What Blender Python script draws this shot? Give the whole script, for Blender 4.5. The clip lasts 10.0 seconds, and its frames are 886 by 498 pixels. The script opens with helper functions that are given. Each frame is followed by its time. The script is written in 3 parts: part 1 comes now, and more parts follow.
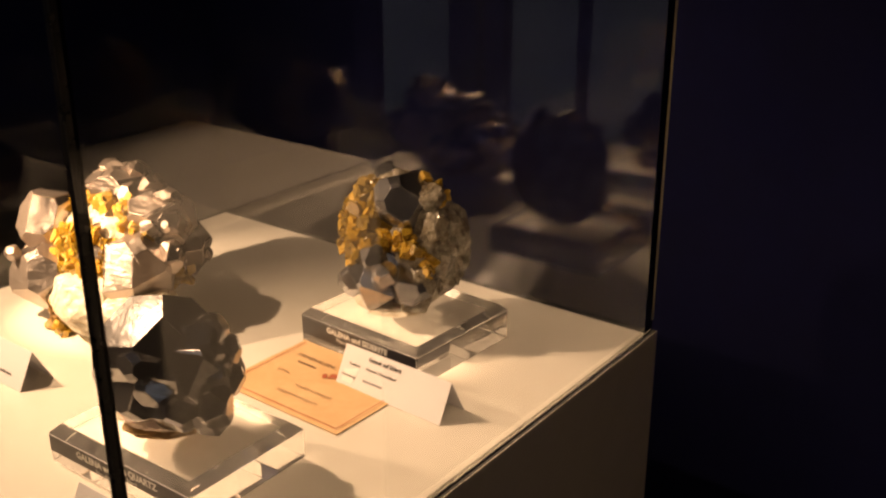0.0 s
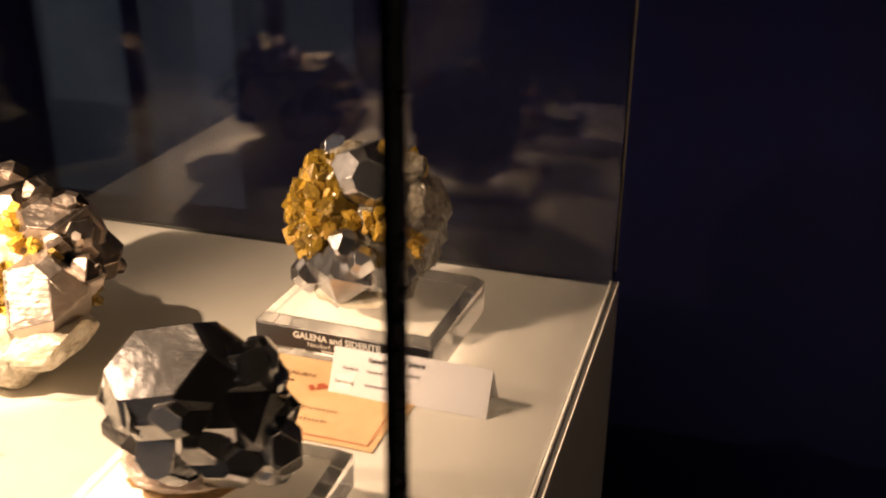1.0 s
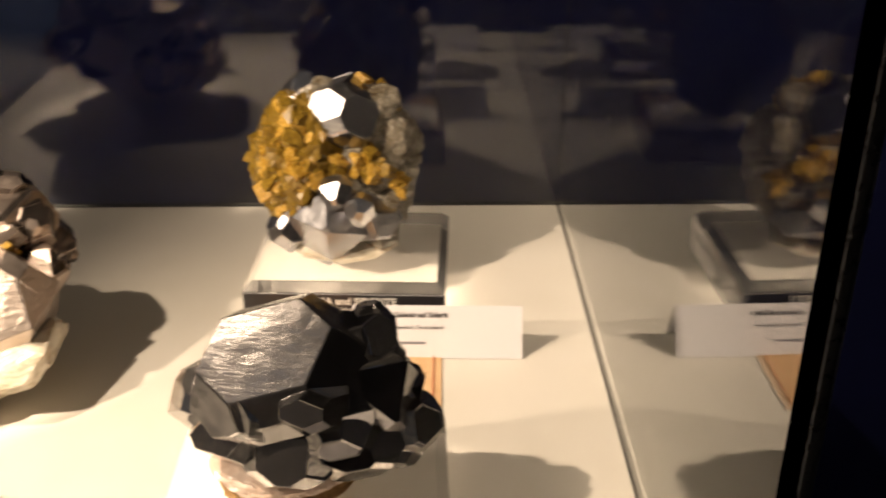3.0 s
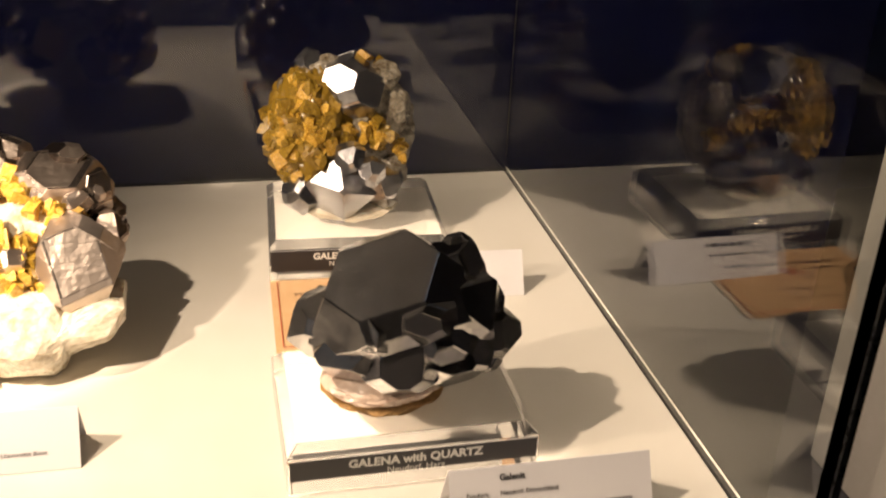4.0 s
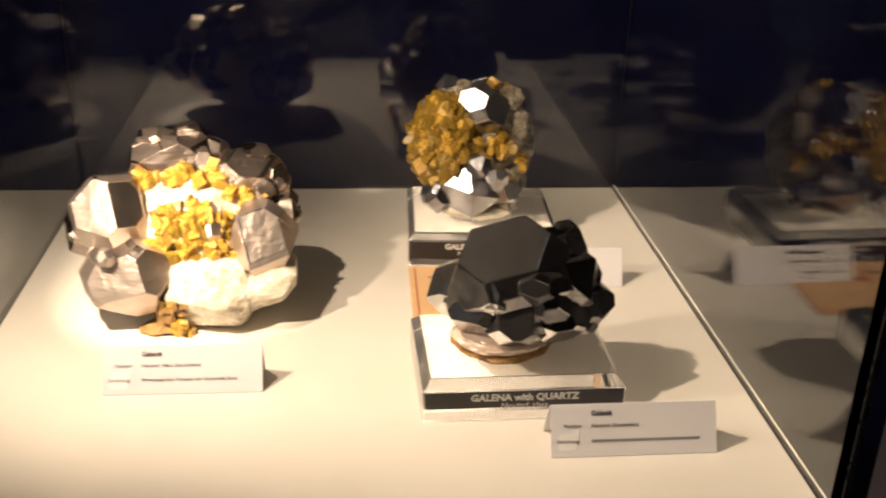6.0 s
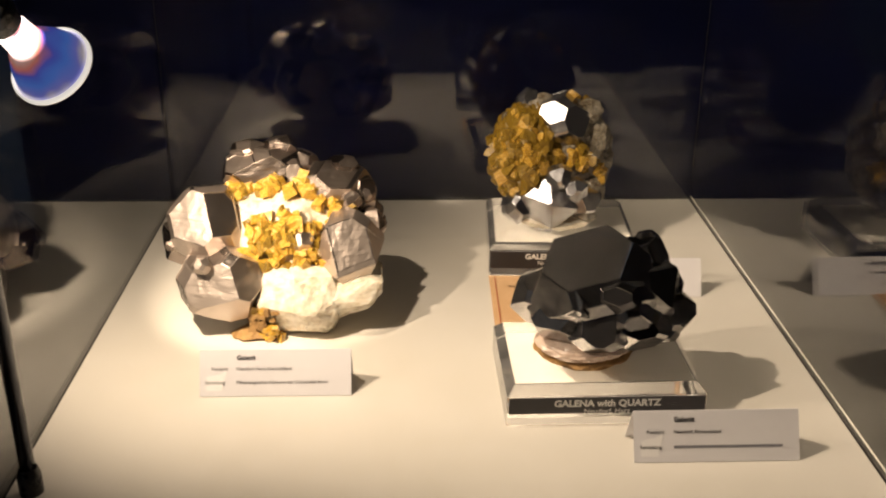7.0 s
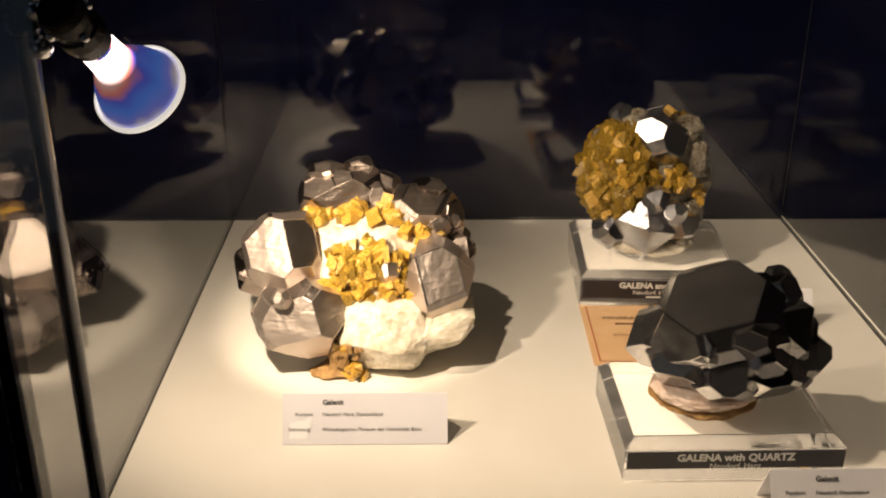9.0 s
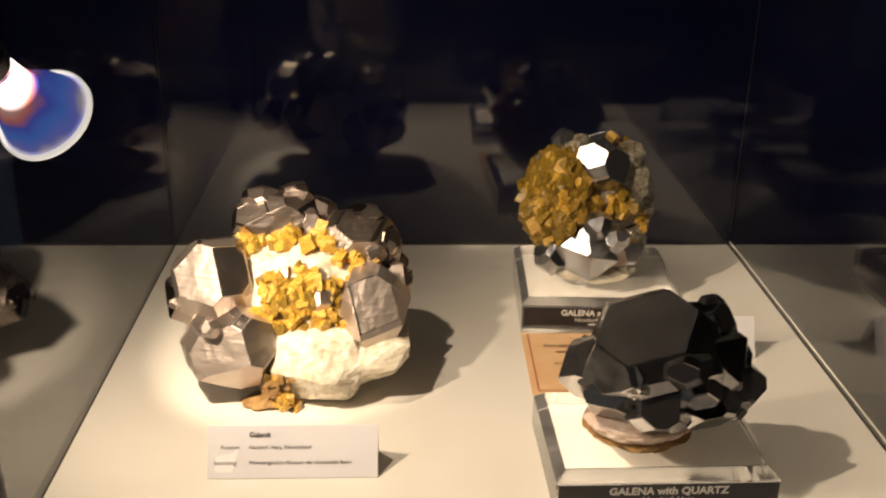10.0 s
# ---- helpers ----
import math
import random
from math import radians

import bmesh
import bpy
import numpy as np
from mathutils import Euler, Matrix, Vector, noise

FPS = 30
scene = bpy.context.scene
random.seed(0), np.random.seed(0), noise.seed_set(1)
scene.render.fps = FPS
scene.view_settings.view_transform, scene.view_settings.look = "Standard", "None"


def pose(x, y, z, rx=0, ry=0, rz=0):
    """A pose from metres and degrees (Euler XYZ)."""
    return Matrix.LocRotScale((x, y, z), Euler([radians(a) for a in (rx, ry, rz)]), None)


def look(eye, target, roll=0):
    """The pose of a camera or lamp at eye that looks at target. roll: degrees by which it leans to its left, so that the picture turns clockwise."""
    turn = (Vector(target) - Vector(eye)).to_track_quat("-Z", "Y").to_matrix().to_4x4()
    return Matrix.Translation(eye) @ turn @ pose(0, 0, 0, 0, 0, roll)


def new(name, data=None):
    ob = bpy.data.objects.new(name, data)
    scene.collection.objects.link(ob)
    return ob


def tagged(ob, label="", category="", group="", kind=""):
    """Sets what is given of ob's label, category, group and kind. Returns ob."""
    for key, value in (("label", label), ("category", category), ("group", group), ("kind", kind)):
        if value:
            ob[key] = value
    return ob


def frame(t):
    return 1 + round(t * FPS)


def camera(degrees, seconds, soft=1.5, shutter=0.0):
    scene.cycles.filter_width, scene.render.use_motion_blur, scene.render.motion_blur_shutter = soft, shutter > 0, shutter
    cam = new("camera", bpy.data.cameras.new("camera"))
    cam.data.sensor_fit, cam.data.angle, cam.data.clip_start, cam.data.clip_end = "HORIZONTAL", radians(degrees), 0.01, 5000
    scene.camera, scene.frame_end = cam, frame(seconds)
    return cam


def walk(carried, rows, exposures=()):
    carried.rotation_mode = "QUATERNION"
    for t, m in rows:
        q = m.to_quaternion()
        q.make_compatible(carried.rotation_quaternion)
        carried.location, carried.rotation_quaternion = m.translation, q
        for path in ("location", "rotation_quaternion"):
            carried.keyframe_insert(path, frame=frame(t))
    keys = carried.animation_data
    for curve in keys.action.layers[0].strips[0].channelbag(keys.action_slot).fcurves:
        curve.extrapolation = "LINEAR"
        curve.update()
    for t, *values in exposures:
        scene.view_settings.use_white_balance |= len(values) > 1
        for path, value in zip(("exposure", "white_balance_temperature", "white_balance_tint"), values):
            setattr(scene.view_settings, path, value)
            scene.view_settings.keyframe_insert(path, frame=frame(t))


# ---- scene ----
cam = camera(46.4, 10.0, 2.0, 0.5)
PATH = [
    (0, (0.329, -0.692, 0.363), (-0.797, 0.793, -0.362), -0.2),
    (0.5, (0.229, -0.687, 0.364), (-0.714, 0.873, -0.459), 0.7),
    (1, (0.092, -0.729, 0.344), (-0.44, 1.026, -0.454), 0.5),
    (1.5, (0.017, -0.77, 0.376), (-0.338, 0.97, -0.544), -0.7),
    (2, (-0.038, -0.763, 0.333), (-0.317, 1.017, -0.534), -0.3),
    (2.5, (-0.086, -0.713, 0.321), (-0.18, 1.07, -0.579), 0.0),
    (3, (-0.095, -0.709, 0.32), (-0.07, 1.076, -0.582), 0.0),
    (3.2, (-0.135, -0.718, 0.326), (0.048, 1.057, -0.578), 1.3),
    (4.5, (-0.244, -0.825, 0.325), (0.18, 0.923, -0.55), 2.5),
    (5, (-0.266, -0.866, 0.339), (0.157, 0.892, -0.516), 1.9),
    (5.5, (-0.271, -0.89, 0.343), (0.082, 0.889, -0.499), 2.3),
    (6, (-0.255, -0.909, 0.35), (-0.065, 0.903, -0.476), 1.9),
    (7.5, (-0.282, -0.927, 0.355), (-0.239, 0.904, -0.448), 0.2),
    (8, (-0.299, -0.903, 0.355), (-0.279, 0.925, -0.455), 0.0),
    (8.5, (-0.312, -0.878, 0.353), (-0.289, 0.951, -0.456), -0.3),
    (9, (-0.318, -0.863, 0.35), (-0.288, 0.967, -0.456), 0.2),
    (9.5, (-0.31, -0.853, 0.35), (-0.234, 0.977, -0.454), 0.8),
    (10, (-0.293, -0.851, 0.35), (-0.212, 0.993, -0.42), 0.9),
]
walk(cam, [(t, look(eye, target, roll)) for t, eye, target, roll in PATH],
     [(0.0, -0.25, 9200, 24), (0.5, -0.14, 8600, 21), (1.0, 0.06, 7800, 20), (1.5, 0.06, 7000, 14), (3.0, -0.08, 6600, 12), (4.5, -0.20, 6600, 13), (6.0, -0.33, 6600, 12), (7.3, -0.73, 6500, 10), (10.0, -0.79, 6500, 10)])

# ---- world, lights ----
world = bpy.data.worlds.new("world")
scene.world = world
world.use_nodes = True
world.node_tree.nodes["Background"].inputs[0].default_value = (0.16, 0.22, 0.60, 1)
world.node_tree.nodes["Background"].inputs[1].default_value = 0.004

LAMP = Vector((-0.4445, -0.413, 0.2305))     # middle of the lower reflector's rim
AIM = Vector((-0.372, -0.212, 0.030))
HIGH = Vector((-0.462, -0.400, 0.490))      # the upper bulb on the same stand
HIGH_AIM = Vector((0.020, -0.250, 0.0))


def spot(name, eye, aim, watts, cone, blend, size):
    data = bpy.data.lights.new(name, "SPOT")
    data.energy, data.color, data.spot_size, data.spot_blend, data.shadow_soft_size = watts, (1.0, 0.772, 0.560), radians(cone), blend, size
    ob = new(name, data)
    ob.matrix_world = look(eye + (aim - eye).normalized() * 0.010, aim)
    return ob


spot("halogen_beam", LAMP, AIM, 8.0, 43, 0.50, 0.006)
spot("halogen_spill", LAMP, Vector((-0.320, -0.215, 0.030)), 5.8, 138, 0.9, 0.006)
spot("upper_halogen_beam", HIGH, HIGH_AIM, 19.5, 77, 1.0, 0.006)

# ---- materials ----


def nodes_of(name):
    m = bpy.data.materials.new(name)
    m.use_nodes = True
    nt = m.node_tree
    return m, nt, nt.nodes["Principled BSDF"]


def link(nt, a, b):
    nt.links.new(a, b)


def noise_node(nt, scale, detail=4.0, rough=0.55, stretch=None):
    tc = nt.nodes.new("ShaderNodeTexCoord")
    n = nt.nodes.new("ShaderNodeTexNoise")
    n.inputs["Scale"].default_value, n.inputs["Detail"].default_value, n.inputs["Roughness"].default_value = scale, detail, rough
    if stretch:
        mp = nt.nodes.new("ShaderNodeMapping")
        mp.inputs["Scale"].default_value = stretch
        link(nt, tc.outputs["Object"], mp.inputs["Vector"])
        link(nt, mp.outputs["Vector"], n.inputs["Vector"])
    else:
        link(nt, tc.outputs["Object"], n.inputs["Vector"])
    return n


def ramp_node(nt, src, stops):
    r = nt.nodes.new("ShaderNodeValToRGB")
    while len(r.color_ramp.elements) < len(stops):
        r.color_ramp.elements.new(0.5)
    for e, (p, c) in zip(r.color_ramp.elements, stops):
        e.position, e.color = p, (*c, 1)
    link(nt, src, r.inputs["Fac"])
    return r


def map_node(nt, src, lo, hi, a=0.3, b=0.7):
    r = nt.nodes.new("ShaderNodeMapRange")
    for k, v in zip(("From Min", "From Max", "To Min", "To Max"), (a, b, lo, hi)):
        r.inputs[k].default_value = v
    link(nt, src, r.inputs["Value"])
    return r


def bump_node(nt, bsdf, src, strength, distance):
    b = nt.nodes.new("ShaderNodeBump")
    b.inputs["Strength"].default_value, b.inputs["Distance"].default_value = strength, distance
    link(nt, src, b.inputs["Height"])
    link(nt, b.outputs["Normal"], bsdf.inputs["Normal"])
    return b


def surface(name, dark, light, rough=(0.4, 0.6), metal=0.0, scale=60.0, bump=0.0, depth=0.001, coat=0.0, stretch=None, sub=0.0, specular=0.5):
    """A surface with two scales of mottling, uneven gloss and fine relief."""
    m, nt, p = nodes_of(name)
    n1 = noise_node(nt, scale, 6.0, 0.6, stretch)
    n2 = noise_node(nt, scale * 6.3, 3.0)
    mix = nt.nodes.new("ShaderNodeMath")
    mix.operation = "MULTIPLY_ADD"
    mix.inputs[1].default_value, mix.inputs[2].default_value = 0.35, 0.0
    link(nt, n2.outputs["Fac"], mix.inputs[0])
    add = nt.nodes.new("ShaderNodeMath")
    add.operation = "MULTIPLY_ADD"
    add.inputs[1].default_value = 0.65
    link(nt, n1.outputs["Fac"], add.inputs[0])
    link(nt, mix.outputs[0], add.inputs[2])
    col = ramp_node(nt, add.outputs[0], [(0.35, dark), (0.65, light)])
    link(nt, col.outputs["Color"], p.inputs["Base Color"])
    rg = map_node(nt, n1.outputs["Fac"], rough[0], rough[1])
    link(nt, rg.outputs["Result"], p.inputs["Roughness"])
    p.inputs["Metallic"].default_value = metal
    p.inputs["Coat Weight"].default_value = coat
    p.inputs["Coat Roughness"].default_value = 0.12
    p.inputs["Specular IOR Level"].default_value = specular
    if sub:
        p.inputs["Subsurface Weight"].default_value = sub
        p.inputs["Subsurface Radius"].default_value = (0.004, 0.0035, 0.003)
        p.inputs["Subsurface Scale"].default_value = 1.0
    if bump:
        bump_node(nt, p, add.outputs[0], bump, depth)
    return m


def plain(name, colour, rough=0.5, metal=0.0):
    m, nt, p = nodes_of(name)
    p.inputs["Base Color"].default_value = (*colour, 1)
    p.inputs["Metallic"].default_value = metal
    n = noise_node(nt, 180.0)
    rg = map_node(nt, n.outputs["Fac"], max(rough - 0.05, 0.02), rough + 0.07)
    link(nt, rg.outputs["Result"], p.inputs["Roughness"])
    return m


def clear(name, tint, ior, rough=0.0, haze=0.0):
    m, nt, p = nodes_of(name)
    p.inputs["Base Color"].default_value = (*tint, 1)
    p.inputs["Transmission Weight"].default_value = 1.0 - haze
    p.inputs["IOR"].default_value = ior
    p.inputs["Roughness"].default_value = rough
    return m


def galena(name, dark, light, rough, strength=0.25, grain=90.0):
    """Lead-grey metal: each crystal face has its own gloss, with growth lines, frosted patches and pits."""
    m, nt, p = nodes_of(name)
    lines = noise_node(nt, grain, 5.0, 0.65, (0.22, 1.0, 3.2))
    pits = noise_node(nt, 420.0, 5.0, 0.7)
    patch = noise_node(nt, 55.0, 6.0, 0.65)
    face = nt.nodes.new("ShaderNodeAttribute")
    face.attribute_name = "facet"
    blend = nt.nodes.new("ShaderNodeMath")
    blend.operation = "MULTIPLY_ADD"
    blend.inputs[1].default_value = 0.75
    link(nt, face.outputs["Fac"], blend.inputs[0])
    half = nt.nodes.new("ShaderNodeMath")
    half.operation = "MULTIPLY"
    half.inputs[1].default_value = 0.42
    link(nt, patch.outputs["Fac"], half.inputs[0])
    link(nt, half.outputs[0], blend.inputs[2])
    col = ramp_node(nt, blend.outputs[0], [(0.25, dark), (0.88, light)])
    link(nt, col.outputs["Color"], p.inputs["Base Color"])
    p.inputs["Metallic"].default_value = 0.95
    rg = map_node(nt, blend.outputs[0], rough[0], rough[1], 0.22, 0.80)
    link(nt, rg.outputs["Result"], p.inputs["Roughness"])
    h = nt.nodes.new("ShaderNodeMath")
    h.operation = "MULTIPLY_ADD"
    h.inputs[1].default_value = 0.30
    link(nt, pits.outputs["Fac"], h.inputs[0])
    link(nt, lines.outputs["Fac"], h.inputs[2])
    bump_node(nt, p, h.outputs[0], strength, 0.0030)
    return m


M = {}
M["paint"] = surface("white_plinth_paint", (0.72, 0.69, 0.62), (0.78, 0.75, 0.69), (0.36, 0.48), scale=9.0, bump=0.03, depth=0.0004, specular=0.3, coat=0.12)
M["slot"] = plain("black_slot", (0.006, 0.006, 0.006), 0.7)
M["glass"] = clear("case_glass", (0.965, 0.985, 0.975), 1.51)
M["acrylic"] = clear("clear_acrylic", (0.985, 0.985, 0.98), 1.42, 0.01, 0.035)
M["strip"] = plain("dark_label_strip", (0.018, 0.017, 0.020), 0.35)
M["strip_print"] = plain("pale_strip_print", (0.72, 0.71, 0.68), 0.5)
M["card"] = surface("white_card", (0.74, 0.73, 0.77), (0.80, 0.79, 0.82), (0.6, 0.75), scale=30.0)
M["ink"] = plain("black_ink", (0.03, 0.03, 0.035), 0.6)
M["grey_ink"] = plain("grey_ink", (0.22, 0.22, 0.25), 0.6)
M["card_patch"] = plain("paler_patch", (0.90, 0.89, 0.90), 0.6)
M["old_paper"] = surface("old_orange_paper", (0.66, 0.40, 0.20), (0.78, 0.52, 0.29), (0.6, 0.8), scale=26.0, bump=0.08, depth=0.0004)
M["paper_red"] = plain("faded_red_print", (0.45, 0.10, 0.045), 0.7)
M["paper_ink"] = plain("brown_ink", (0.14, 0.07, 0.035), 0.7)
M["galena_grey"] = galena("tarnished_galena", (0.27, 0.235, 0.21), (0.60, 0.52, 0.465), (0.24, 0.42), 0.26, 110.0)
# darker, browner galena for the top, side and back crystals
M["galena_brown"] = galena("darker_galena", (0.10, 0.078, 0.066), (0.62, 0.53, 0.47), (0.15, 0.34), 0.30, 110.0)
M["galena_blue"] = galena("bluish_galena", (0.28, 0.28, 0.30), (0.55, 0.55, 0.57), (0.13, 0.27), 0.07)
M["galena_dark"] = galena("bright_black_galena", (0.045, 0.044, 0.048), (0.48, 0.465, 0.46), (0.02, 0.12), 0.10, 60.0)
M["quartz"] = surface("milky_quartz", (0.52, 0.44, 0.31), (0.80, 0.76, 0.66), (0.15, 0.4), scale=130.0, bump=0.6, depth=0.0022, coat=0.3, sub=0.6)
M["quartz_clear"] = surface("cloudy_quartz", (0.13, 0.085, 0.032), (0.62, 0.58, 0.49), (0.06, 0.22), scale=75.0, bump=0.4, depth=0.0016, coat=0.8, sub=0.15)
M["quartz_clear"].node_tree.nodes["Principled BSDF"].inputs["Transmission Weight"].default_value = 0.45
M["quartz_pink"] = surface("pinkish_quartz", (0.55, 0.40, 0.31), (0.74, 0.62, 0.54), (0.18, 0.35), scale=60.0, bump=0.35, depth=0.001, coat=0.3, sub=0.2)
M["ochre"] = surface("ochre_crust", (0.17, 0.085, 0.025), (0.46, 0.28, 0.10), (0.5, 0.8), scale=150.0, bump=0.7, depth=0.0016)
M["siderite"] = surface("honey_siderite", (0.34, 0.185, 0.018), (0.62, 0.39, 0.065), (0.14, 0.36), scale=2.2, bump=0.25, depth=0.08, coat=0.35, sub=0.2)
M["siderite_dark"] = surface("brown_siderite", (0.12, 0.070, 0.008), (0.34, 0.215, 0.028), (0.10, 0.30), scale=2.2, bump=0.25, depth=0.08, coat=0.45, sub=0.2)
M["chrome"] = plain("chrome", (0.78, 0.78, 0.79), 0.16, 1.0)
M["dark_chrome"] = plain("dark_chrome", (0.11, 0.11, 0.125), 0.10, 0.9)
M["black_metal"] = plain("black_metal", (0.012, 0.012, 0.013), 0.28, 0.0)
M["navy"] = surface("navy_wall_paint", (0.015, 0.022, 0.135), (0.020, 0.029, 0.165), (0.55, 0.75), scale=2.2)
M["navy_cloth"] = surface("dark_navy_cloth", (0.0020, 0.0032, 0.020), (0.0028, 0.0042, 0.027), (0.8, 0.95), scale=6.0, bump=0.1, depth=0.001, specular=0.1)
M["carpet"] = surface("dark_carpet", (0.010, 0.010, 0.014), (0.020, 0.019, 0.024), (0.85, 0.95), scale=14.0, bump=0.5, depth=0.003)
M["dark_ceiling"] = plain("dark_ceiling_paint", (0.012, 0.013, 0.022), 0.9)

# ---- mesh helpers ----


def mesh_of(name, bm, mats, smooth=False):
    me = bpy.data.meshes.new(name)
    bmesh.ops.recalc_face_normals(bm, faces=bm.faces)
    for f in bm.faces:
        f.smooth = smooth
    bm.to_mesh(me)
    bm.free()
    for m in (mats if isinstance(mats, (list, tuple)) else [mats]):
        me.materials.append(m)
    return me


def part(name, bm, mat, parent, label="", at=None, smooth=False):
    """Links a bmesh as one mesh object under a thing or under a part."""
    ob = new(name, mesh_of(name, bm, mat, smooth) if isinstance(bm, bmesh.types.BMesh) else bm)
    ob.parent = parent
    if at is not None:
        ob.matrix_basis = at
    if label:
        ob["label"] = label
    return ob


def thing(name, at, label, category, group="", kind=""):
    return tagged(at_pose(new(name), at), label, category, group, kind)


def at_pose(ob, m):
    ob.matrix_basis = m
    return ob


def box(lo, hi, bevel=0.0, segments=1, bm=None):
    bm = bm or bmesh.new()
    verts = [bm.verts.new([(lo, hi)[(i >> k) & 1][k] for k in range(3)]) for i in range(8)]
    faces = [bm.faces.new([verts[i] for i in q]) for q in ((0, 2, 3, 1), (4, 5, 7, 6), (0, 1, 5, 4), (2, 6, 7, 3), (0, 4, 6, 2), (1, 3, 7, 5))]
    if bevel:
        edges = {e for f in faces for e in f.edges}
        bmesh.ops.bevel(bm, geom=list(edges), offset=bevel, segments=segments, affect="EDGES", profile=0.5)
    return bm


def lathe(profile, segments=48, m=None):
    """A turned form: (radius, height) pairs round the z axis."""
    bm = bmesh.new()
    rings = []
    for r, z in profile:
        if r < 1e-6:
            rings.append([bm.verts.new((0, 0, z))])
        else:
            rings.append([bm.verts.new((r * math.cos(2 * math.pi * i / segments), r * math.sin(2 * math.pi * i / segments), z)) for i in range(segments)])
    for a, b in zip(rings, rings[1:]):
        for i in range(segments):
            j = (i + 1) % segments
            q = [a[i % len(a)], a[j % len(a)], b[j % len(b)], b[i % len(b)]]
            q = [v for k, v in enumerate(q) if v not in q[:k]]
            if len(q) > 2:
                bm.faces.new(q)
    if m is not None:
        bmesh.ops.transform(bm, matrix=m, verts=bm.verts)
    return bm


def along(start, way):
    """The pose at start whose z axis points along way."""
    return Matrix.Translation(start) @ Vector(way).to_track_quat("Z", "Y").to_matrix().to_4x4()


def lettering(name, text, size, mat, parent, at, align="LEFT", label="", width=None, bold=0.0):
    """Printed words as a thin mesh."""
    cu = bpy.data.curves.new(name, "FONT")
    cu.body, cu.size, cu.align_x, cu.extrude, cu.resolution_u, cu.offset = text, size, align, 0.00006, 2, bold
    tmp = bpy.data.objects.new(name, cu)
    scene.collection.objects.link(tmp)
    bpy.context.view_layer.update()
    me = bpy.data.meshes.new_from_object(tmp.evaluated_get(bpy.context.evaluated_depsgraph_get()))
    bpy.data.objects.remove(tmp)
    if width:
        xs = [v.co.x for v in me.vertices]
        k = width / (max(xs) - min(xs))
        me.transform(Matrix.Diagonal((k, 1, 1, 1)))
    me.materials.clear()
    me.materials.append(mat)
    ob = new(name, me)
    ob.parent = parent
    ob.matrix_basis = at
    if label:
        ob["label"] = label
    return ob


# ---- crystals ----


def hull_of(points):
    bm = bmesh.new()
    for p in points:
        bm.verts.new(p)
    bmesh.ops.convex_hull(bm, input=bm.verts)
    loose = [v for v in bm.verts if not v.link_faces]
    bmesh.ops.delete(bm, geom=loose, context="VERTS")
    bmesh.ops.dissolve_limit(bm, angle_limit=radians(1.2), verts=bm.verts, edges=bm.edges)
    return bm


def cut_form(planes):
    """The convex body inside planes (normal, distance)."""
    n = np.array([p[0] for p in planes])
    d = np.array([p[1] for p in planes])
    out = []
    k = len(planes)
    for i in range(k):
        for j in range(i + 1, k):
            for l in range(j + 1, k):
                a = n[[i, j, l]]
                if abs(np.linalg.det(a)) < 1e-4:
                    continue
                v = np.linalg.solve(a, d[[i, j, l]])
                if np.all(n @ v <= d + 1e-7):
                    out.append(tuple(v))
    keep = []
    for v in out:
        if all(sum((a - b) ** 2 for a, b in zip(v, w)) > 1e-10 for w in keep):
            keep.append(v)
    return keep


